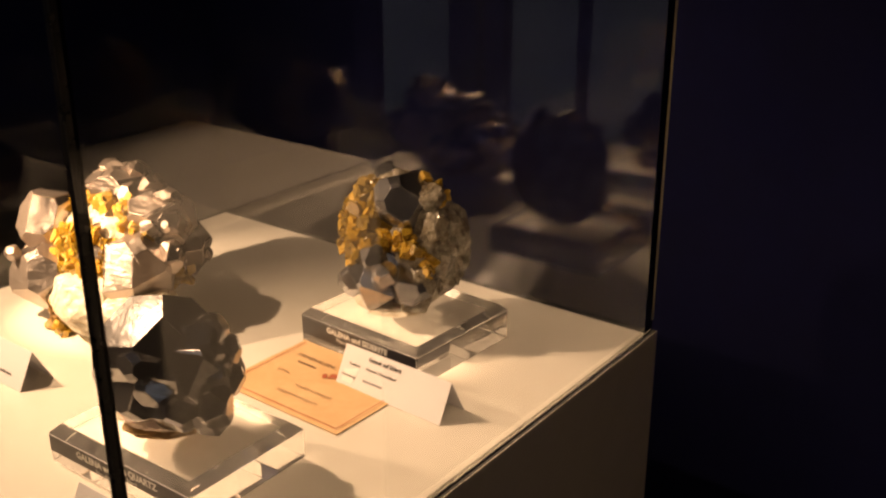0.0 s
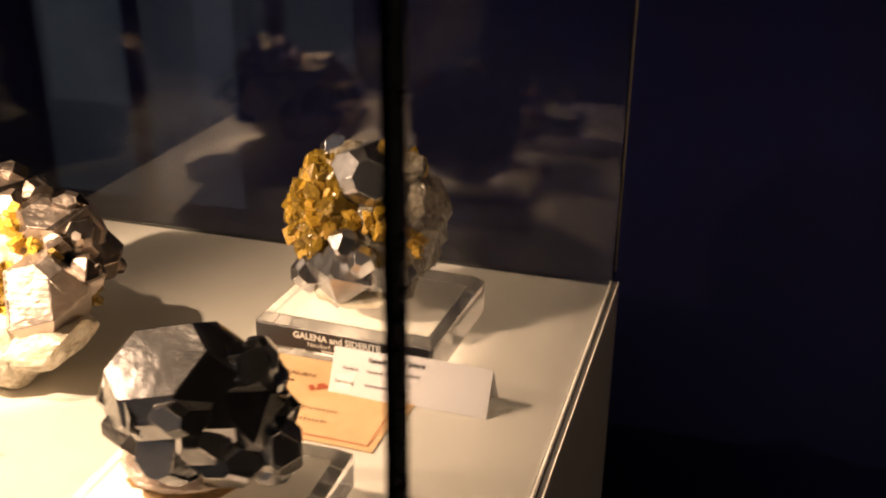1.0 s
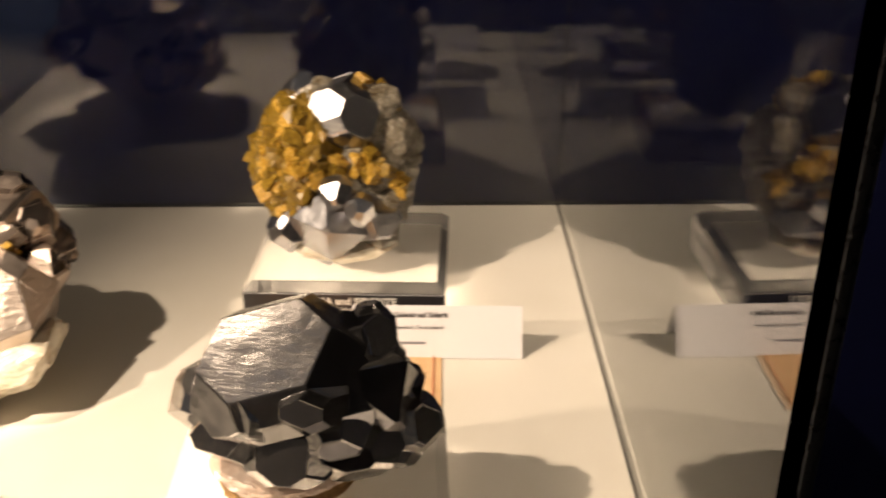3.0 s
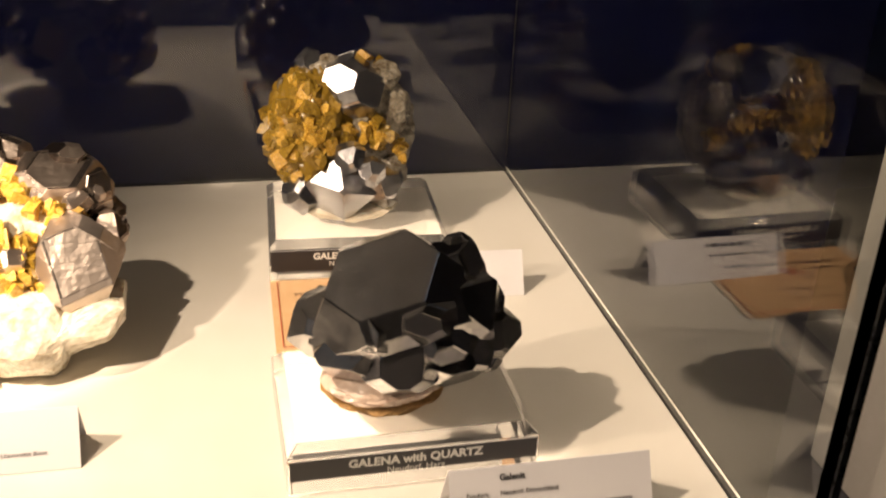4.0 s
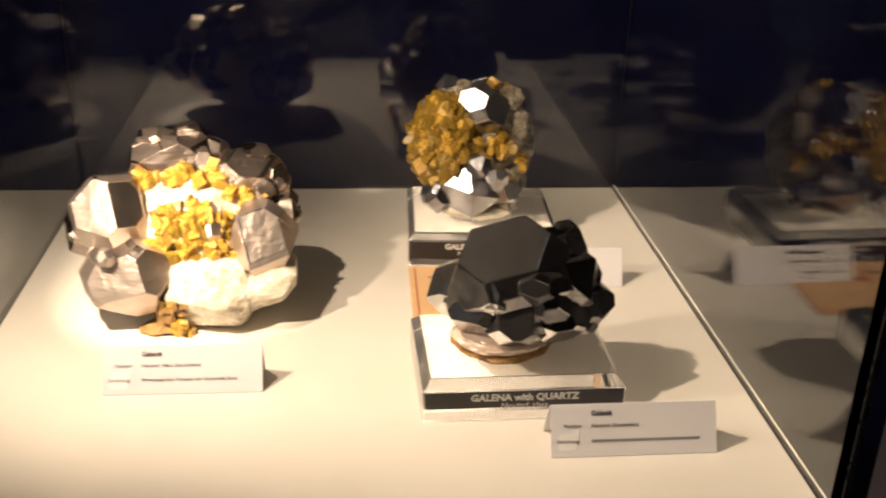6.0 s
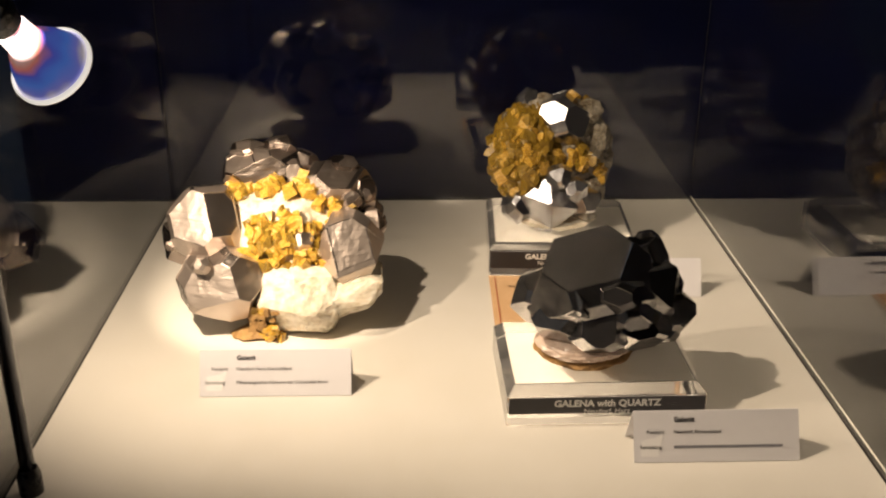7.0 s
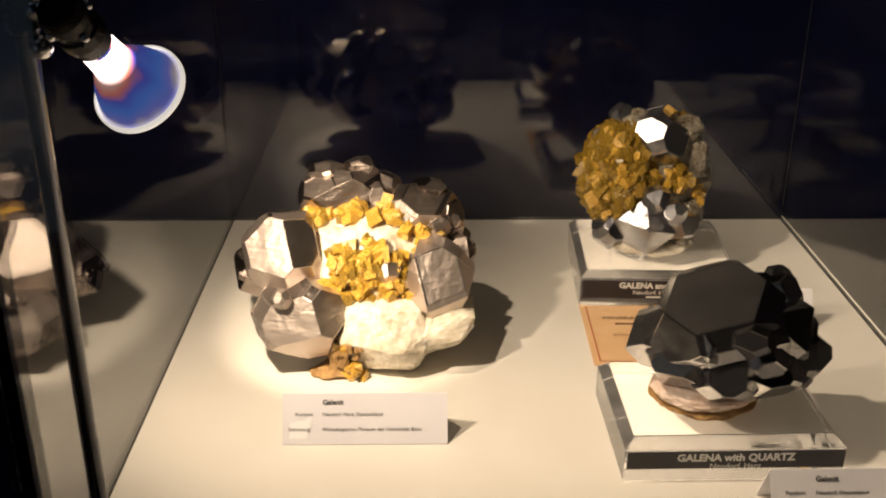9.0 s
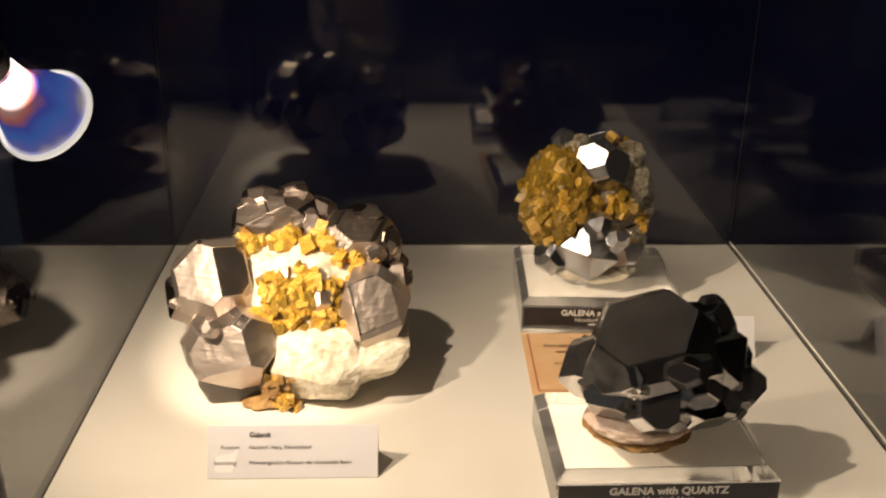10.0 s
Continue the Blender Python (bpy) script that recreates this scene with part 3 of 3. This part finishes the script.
for x0, y0, n, step, amp in ((-0.040, -0.004, 5, 0.0026, 0.0022), (-0.012, -0.014, 13, 0.0028, 0.0026), (-0.018, -0.026, 15, 0.0027, 0.0024)):
    pts, x = [], x0
    for k in range(n * 4):
        pts.append((x + amp * 0.35 * math.sin(k * 1.57), y0 + amp * math.sin(k * 1.57 + 0.6) * rnd.uniform(0.3, 1.0)))
        x += step / 4
    stroke(pts, 0.00035, M["paper_ink"], "handwriting")
for k in range(9):
    bm = bmesh.new()
    bmesh.ops.create_icosphere(bm, subdivisions=1, radius=0.0026 * rnd.uniform(0.6, 1.1))
    for v in bm.verts:
        v.co.z *= 0.03
    part("emblem_petal", bm, M["paper_red"], paper, at=pose(rnd.uniform(-0.006, 0.004), 0.0105 + rnd.uniform(-0.004, 0.004), 0.0015))

# ---- lamp ----
lamp = thing("display_lamp", pose(-0.478, -0.446, 0), "chrome lamp stand with a lit halogen reflector bulb", "lamp")
part("foot", lathe([(0, 0), (0.0065, 0), (0.0065, 0.012), (0.0052, 0.016), (0, 0.016)], 32), M["black_metal"], lamp, smooth=False)
part("pole", lathe([(0, 0.016), (0.0042, 0.016), (0.0042, 0.530), (0.0034, 0.532), (0, 0.532)], 32), M["dark_chrome"], lamp, smooth=True)
reflector_m, nt, p = nodes_of("dichroic_reflector")
tc = nt.nodes.new("ShaderNodeTexCoord")
sep = nt.nodes.new("ShaderNodeSeparateXYZ")
link(nt, tc.outputs["Object"], sep.inputs[0])
mr = map_node(nt, sep.outputs["Z"], 0.0, 1.0, -0.034, 0.0)
sheen = noise_node(nt, 42.0, 2.0)
wob = nt.nodes.new("ShaderNodeMath")
wob.operation = "MULTIPLY_ADD"
wob.inputs[1].default_value = 0.62
link(nt, sheen.outputs["Fac"], wob.inputs[0])
shifted = nt.nodes.new("ShaderNodeMath")
shifted.operation = "SUBTRACT"
shifted.inputs[1].default_value = 0.31
link(nt, mr.outputs["Result"], shifted.inputs[0])
link(nt, shifted.outputs[0], wob.inputs[2])
colr = ramp_node(nt, wob.outputs[0], [(0.0, (1.0, 0.80, 0.70)), (0.30, (1.0, 0.70, 0.62)), (0.44, (0.95, 0.26, 0.16)), (0.56, (0.12, 0.14, 0.75)), (0.72, (0.12, 0.30, 1.0)), (0.88, (0.30, 0.30, 0.95)), (1.0, (0.95, 0.80, 0.80))])
stren = ramp_node(nt, mr.outputs["Result"], [(0.0, (1, 1, 1)), (0.30, (0.75, 0.75, 0.75)), (0.40, (0.055, 0.055, 0.055)), (0.9, (0.05, 0.05, 0.05)), (1.0, (0.10, 0.10, 0.10))])
mul = nt.nodes.new("ShaderNodeMath")
mul.operation = "MULTIPLY"
mul.inputs[1].default_value = 9.0
link(nt, stren.outputs["Color"], mul.inputs[0])
link(nt, colr.outputs["Color"], p.inputs["Emission Color"])
link(nt, mul.outputs[0], p.inputs["Emission Strength"])
p.inputs["Base Color"].default_value = (0.05, 0.07, 0.25, 1)
p.inputs["Roughness"].default_value = 0.12
M["reflector"] = reflector_m
rim_m, nt, p = nodes_of("lit_glass_rim")
p.inputs["Base Color"].default_value = (0.6, 0.6, 0.6, 1)
p.inputs["Roughness"].default_value = 0.1
p.inputs["Emission Color"].default_value = (1.0, 0.90, 0.80, 1)
p.inputs["Emission Strength"].default_value = 1.3
M["lamp_rim"] = rim_m

FOOT = Vector((-0.478, -0.446, 0))


def lamp_head(rim, aim):
    facing = along(rim - FOOT, aim - rim)
    head = part("reflector", lathe([(0.0078, -0.036), (0.0084, -0.026), (0.0090, -0.0215), (0.0120, -0.0175), (0.0162, -0.010), (0.0192, -0.002), (0.0205, 0.0), (0.0188, 0.0), (0.0150, -0.009), (0.0105, -0.017), (0, -0.020)], 64), M["reflector"], lamp, "glowing dichroic glass reflector with a blue and red sheen", at=facing, smooth=True)
    part("rim", lathe([(0.0204, -0.0022), (0.0214, -0.0014), (0.0214, 0.0008), (0.0200, 0.0010), (0.0198, -0.0006)], 64), M["lamp_rim"], head, "bright glass rim", smooth=True)
    part("socket", lathe([(0, -0.064), (0.0085, -0.064), (0.010, -0.060), (0.010, -0.056), (0.0088, -0.055), (0.0088, -0.051), (0.010, -0.050), (0.010, -0.045), (0.0085, -0.038), (0, -0.038)], 32), M["black_metal"], head, "ribbed black socket")
    for k in range(5):
        turn = Matrix.Rotation(k * 1.2566, 4, "Z") @ Matrix.Translation((0.0098, 0, -0.058 + 0.005 * (k % 2)))
        screw = bmesh.new()
        bmesh.ops.create_uvsphere(screw, u_segments=14, v_segments=8, radius=0.0021)
        part("screw", screw, M["chrome"], head, "round chrome screw", at=turn, smooth=True)
    back = facing @ Vector((0, 0, -0.058))
    joint = Vector((0, 0, back.z))
    way = back - joint
    part("arm", lathe([(0, 0), (0.0028, 0), (0.0028, way.length), (0, way.length)], 20), M["chrome"], lamp, "short chrome arm", at=along(joint, way), smooth=True)
    part("clamp", lathe([(0, -0.008), (0.0055, -0.008), (0.0065, -0.006), (0.0065, 0.006), (0.0055, 0.008), (0, 0.008)], 28), M["black_metal"], lamp, "black clamp", at=Matrix.Translation(joint))
    for dz in (-0.013, 0.002):
        knob = bmesh.new()
        bmesh.ops.create_uvsphere(knob, u_segments=16, v_segments=10, radius=0.0050)
        part("knob", knob, M["chrome"], lamp, "round chrome knob", at=Matrix.Translation(joint + Vector((0.0062, -0.002, dz))), smooth=True)


lamp_head(LAMP, AIM)
lamp_head(HIGH, HIGH_AIM)

# ---- specimens ----
big = thing("mineral_specimen", pose(-0.362, -0.222, 0), "large galena crystals on white quartz with honey siderite", "mineral")
O = Vector((-0.362, -0.222, 0))


def rel(x, y, z):
    return (x - O.x, y - O.y, z)


rock = Blob((0.0, 0.005, 0.056), (0.055, 0.041, 0.043), 0.14, 1.6, 3, 0.0005)
part("quartz_matrix", rock.mesh(5), M["quartz"], big, "sugary white quartz")
foot = Blob(rel(-0.352, -0.250, 0.016), (0.032, 0.028, 0.022), 0.12, 1.5, 8, 0.0005)
part("quartz_foot", chunk(rel(-0.347, -0.251, 0.026), (0.037, 0.037, 0.034), 70, 8), M["quartz"], big, "bright white quartz")
ledge = chunk((0, 0, 0), (0.045, 0.036, 0.019), 60, 9, -0.03)
bmesh.ops.transform(ledge, matrix=pose(*rel(-0.326, -0.248, 0.026), 0, -17, 0), verts=ledge.verts)
part("quartz_ledge", ledge, M["quartz"], big, "bright white quartz")
part("ochre_crust", chunk(rel(-0.378, -0.266, 0.003), (0.022, 0.013, 0.0050), 30, 15, 0.0003), M["ochre"], big, "brown ochre crust")
crystals(big, [
    (rel(-0.411, -0.243, 0.076), 0.0294, (-0.30, -0.82, 0.42), 40, 0.98, (1, 1, 1.0)),
    (rel(-0.399, -0.258, 0.039), 0.0320, (0.10, -0.75, -0.55), 25, 1.10, (1.0, 1, 1.0)),
    (rel(-0.312, -0.242, 0.053), 0.0295, (-0.65, -0.7, 0.1), 5, 1.10, (0.88, 1, 1.15)),
    (rel(-0.345, -0.256, 0.068), 0.0105, (-0.3, -0.8, 0.5), 30, 1.05, (1, 1, 1)),
    (rel(-0.409, -0.282, 0.062), 0.0072, (-0.3, -0.8, 0.4), 50, 1.05, (1, 1, 1)),
], M["galena_grey"], 100, 0, warp=1.0, cuts=8)
crystals(big, [
    (rel(-0.374, -0.203, 0.102), 0.0285, (-0.35, -0.55, 0.75), 75, 0.98, (1.12, 1, 0.78)),
    (rel(-0.327, -0.207, 0.086), 0.0300, (0.25, -0.40, 0.88), 15, 1.02, (1.08, 1, 0.88)),
    (rel(-0.308, -0.196, 0.066), 0.0200, (0.7, -0.5, 0.3), 20, 1.1, (1, 1, 1)),
    (rel(-0.427, -0.224, 0.058), 0.0222, (-0.8, -0.5, 0.1), 20, 1.1, (1, 1, 1)),
    (rel(-0.385, -0.180, 0.070), 0.0289, (-0.2, 0.8, 0.4), 20, 1.1, (1, 1, 1)),
    (rel(-0.335, -0.185, 0.050), 0.0255, (0.5, 0.7, 0.2), 20, 1.1, (1, 1, 1)),
    (rel(-0.352, -0.197, 0.104), 0.0150, (0.2, -0.6, 0.7), 40, 1.0, (1.2, 1, 0.8)),
    (rel(-0.306, -0.212, 0.086), 0.0150, (0.6, -0.5, 0.5), 65, 1.0, (1, 1, 1.2)),
    (rel(-0.297, -0.222, 0.066), 0.0120, (0.8, -0.4, 0.4), 25, 1.0, (1, 1, 1.2)),
    (rel(-0.338, -0.220, 0.092), 0.0120, (-0.1, -0.8, 0.5), 85, 1.0, (1.2, 1, 0.9)),
    (rel(-0.385, -0.205, 0.118), 0.0105, (-0.2, -0.5, 0.8), 15, 1.0, (1.3, 1, 0.8)),
    (rel(-0.362, -0.200, 0.119), 0.0110, (0.3, -0.5, 0.8), 55, 1.0, (1.2, 1, 0.8)),
    (rel(-0.353, -0.214, 0.103), 0.0105, (0.2, -0.8, 0.4), 35, 1.0, (1, 1, 1.1)),
    (rel(-0.318, -0.206, 0.105), 0.0120, (0.4, -0.5, 0.7), 75, 1.0, (1.2, 1, 0.8)),
    (rel(-0.314, -0.226, 0.088), 0.0100, (0.2, -0.8, 0.5), 10, 1.0, (1.2, 1, 1)),
], M["galena_brown"], 130, 3, warp=1.2, cuts=9)
strew(big, rock, [(rel(-0.405, -0.228, 0.100), 0.10), (rel(-0.390, -0.228, 0.095), 0.10), (rel(-0.368, -0.225, 0.090), 0.12), (rel(-0.345, -0.226, 0.086), 0.10), (rel(-0.332, -0.230, 0.080), 0.09), (rel(-0.373, -0.262, 0.066), 0.09),
                  (rel(-0.364, -0.262, 0.056), 0.10), (rel(-0.378, -0.262, 0.052), 0.08), (rel(-0.339, -0.262, 0.056), 0.08), (rel(-0.326, -0.236, 0.070), 0.07), (rel(-0.352, -0.26, 0.070), 0.10), (rel(-0.370, -0.257, 0.079), 0.08), (rel(-0.350, -0.257, 0.079), 0.08), (rel(-0.336, -0.255, 0.073), 0.07)], 320, 0.0043, [M["siderite"], M["siderite"], M["siderite_dark"]], 11, 0.003)
strew(big, foot, [(rel(-0.372, -0.285, 0.040), 0.08), (rel(-0.370, -0.285, 0.030), 0.08), (rel(-0.372, -0.275, 0.026), 0.10), (rel(-0.374, -0.278, 0.014), 0.12), (rel(-0.374, -0.280, 0.004), 0.16), (rel(-0.385, -0.276, 0.003), 0.14)], 74, 0.0032, [M["siderite"], M["ochre"]], 12, 0.004)
strew(big, rock, [(rel(-0.285, -0.20, 0.03), 0.2), (rel(-0.30, -0.17, 0.05), 0.25)], 24, 0.0050, [M["siderite_dark"]], 13, 0.004)

O = Vector((-0.150, -0.122, 0.0305))


def rel(x, y, z):
    return (x - O.x, y - O.y, z - O.z)


egg = thing("mineral_specimen", pose(*O), "egg-shaped galena on brown siderite and cloudy quartz", "mineral")
body = Blob(rel(-0.149, -0.107, 0.081), (0.049, 0.030, 0.051), 0.15, 2.4, 6, 0.0003)
part("quartz_matrix", body.mesh(5), M["quartz_clear"], egg, "cloudy grey-white quartz")
for n, (c, r, skin) in enumerate([((-0.118, -0.120, 0.098), (0.014, 0.013, 0.018), "quartz_clear"), ((-0.113, -0.118, 0.074), (0.012, 0.012, 0.016), "quartz_clear"), ((-0.119, -0.130, 0.060), (0.013, 0.011, 0.014), "quartz_clear"),
                                 ((-0.122, -0.118, 0.120), (0.013, 0.013, 0.012), "quartz_clear"), ((-0.126, -0.136, 0.044), (0.017, 0.014, 0.012), "quartz_clear"), ((-0.148, -0.137, 0.036), (0.032, 0.020, 0.008), "quartz")]):
    part("quartz_lump", chunk(rel(*c), r, 26, 60 + n, 0.0003), M[skin], egg)
rind = Blob(rel(-0.169, -0.112, 0.084), (0.031, 0.036, 0.045), 0.13, 3.4, 12, 0.004)
part("siderite_rind", rind.mesh(5), M["siderite_dark"], egg, "brown siderite crust")
crystals(egg, [
    (rel(-0.145, -0.118, 0.113), 0.0255, (-0.345, -0.755, 0.557), 0, 0.95, (1, 1, 1)),
    (rel(-0.154, -0.136, 0.053), 0.0275, (-0.345, -0.755, 0.557), 24, 1.19, (1.0, 1, 1.0)),
    (rel(-0.180, -0.138, 0.049), 0.0150, (-0.5, -0.8, 0.1), 15, 1.1, (1, 1, 1)),
    (rel(-0.129, -0.136, 0.054), 0.0180, (0.5, -0.8, 0.1), 60, 1.1, (1, 1, 1)),
    (rel(-0.172, -0.108, 0.127), 0.0110, (-0.5, -0.7, 0.4), 10, 1.1, (1, 1, 1)),
    (rel(-0.150, -0.152, 0.078), 0.0110, (-0.3, -0.8, 0.4), 10, 1.1, (1, 1, 1)),
    (rel(-0.136, -0.155, 0.068), 0.0105, (0.3, -0.8, 0.5), 10, 1.1, (1, 1, 1)),
], M["galena_blue"], 200, 1, warp=0.25)
strew(egg, rind, [(rel(-0.190, -0.145, 0.095), 0.16), (rel(-0.195, -0.135, 0.075), 0.16), (rel(-0.175, -0.15, 0.085), 0.16), (rel(-0.178, -0.135, 0.112), 0.14), (rel(-0.165, -0.15, 0.098), 0.12), (rel(-0.198, -0.12, 0.085), 0.2),
                  (rel(-0.190, -0.135, 0.055), 0.12)], 290, 0.0046, [M["siderite"], M["siderite_dark"], M["siderite_dark"], M["siderite_dark"]], 21, -0.0024)
strew(egg, body, [(rel(-0.127, -0.15, 0.093), 0.09), (rel(-0.118, -0.148, 0.088), 0.07), (rel(-0.107, -0.135, 0.068), 0.06), (rel(-0.15, -0.15, 0.09), 0.05), (rel(-0.12, -0.11, 0.13), 0.15)], 60, 0.0044, [M["siderite"], M["siderite_dark"]], 22, 0.001)

O = Vector((-0.150, -0.335, 0.0270))
black = thing("mineral_specimen", pose(*O), "cluster of shiny black galena crystals on a pinkish quartz foot", "mineral")
f1 = Blob(rel(-0.158, -0.345, 0.0375), (0.031, 0.026, 0.0090), 0.10, 1.8, 4, 0.003)
part("quartz_foot", f1.mesh(5), M["quartz_pink"], black, "pinkish white quartz")
f2 = Blob(rel(-0.158, -0.345, 0.0305), (0.0300, 0.0255, 0.0055), 0.16, 2.6, 7, 0.0002)
part("ochre_crust", f2.mesh(4), M["ochre"], black, "ochre crust under the quartz")
crystals(black, [
    (rel(-0.150, -0.342, 0.0740), 0.0440, (-0.24, -0.57, 0.79), 0, 0.93, (1.04, 0.80, 0.95)),
    (rel(-0.124, -0.348, 0.070), 0.0290, (0.35, -0.75, 0.55), 50, 1.00, (1, 0.62, 0.95)),
    (rel(-0.187, -0.340, 0.066), 0.0190, (-0.7, -0.5, 0.3), 10, 1.05, (1, 1, 1)),
    (rel(-0.174, -0.353, 0.058), 0.0190, (-0.45, -0.8, 0.3), 35, 1.05, (1.1, 1, 0.9)),
    (rel(-0.105, -0.350, 0.058), 0.0170, (0.6, -0.7, 0.3), 30, 1.05, (1, 0.7, 1)),
    (rel(-0.152, -0.360, 0.056), 0.0215, (-0.1, -0.75, -0.6), 10, 1.0, (1.15, 1, 0.80)),
    (rel(-0.127, -0.358, 0.054), 0.0200, (0.2, -0.75, -0.6), 25, 1.0, (1.15, 0.85, 0.80)),
    (rel(-0.108, -0.350, 0.048), 0.0120, (0.5, -0.7, -0.2), 25, 1.1, (1, 0.8, 1)),
    (rel(-0.112, -0.344, 0.072), 0.0160, (0.75, -0.45, 0.5), 45, 1.0, (1, 0.7, 1)),
    (rel(-0.126, -0.342, 0.086), 0.0200, (0.55, -0.45, 0.7), 70, 1.0, (1, 0.8, 1)),
    (rel(-0.155, -0.325, 0.066), 0.0250, (0.2, 0.9, 0.3), 35, 1.1, (1, 0.8, 1)),
    (rel(-0.180, -0.326, 0.060), 0.0180, (-0.6, 0.7, 0.3), 15, 1.1, (1, 0.9, 1)),
    (rel(-0.130, -0.334, 0.060), 0.0170, (0.7, 0.6, 0.3), 15, 1.1, (1, 0.6, 1)),
    (rel(-0.119, -0.333, 0.094), 0.0110, (0.7, -0.4, 0.5), 12, 1.0, (1, 1, 1.2)),
    (rel(-0.116, -0.340, 0.084), 0.0120, (0.8, -0.5, 0.2), 34, 1.02, (1, 1, 1)),
    (rel(-0.120, -0.326, 0.078), 0.0120, (0.8, 0.1, 0.5), 58, 1.0, (1, 1, 1.2)),
    (rel(-0.113, -0.330, 0.064), 0.0115, (0.9, -0.3, 0.2), 81, 1.03, (1, 1, 1)),
    (rel(-0.125, -0.320, 0.062), 0.0120, (0.7, 0.5, 0.3), 22, 1.0, (1, 1, 1.1)),
    (rel(-0.143, -0.367, 0.080), 0.0130, (-0.1, -0.9, 0.3), 47, 1.0, (1.3, 1, 0.9)),
    (rel(-0.165, -0.364, 0.074), 0.0120, (-0.4, -0.85, 0.2), 66, 1.0, (0.9, 1, 1.3)),
    (rel(-0.135, -0.367, 0.066), 0.0120, (0.2, -0.9, -0.1), 19, 1.0, (1.3, 1, 0.9)),
], M["galena_dark"], 310, 0, warp=0.25, cuts=5)
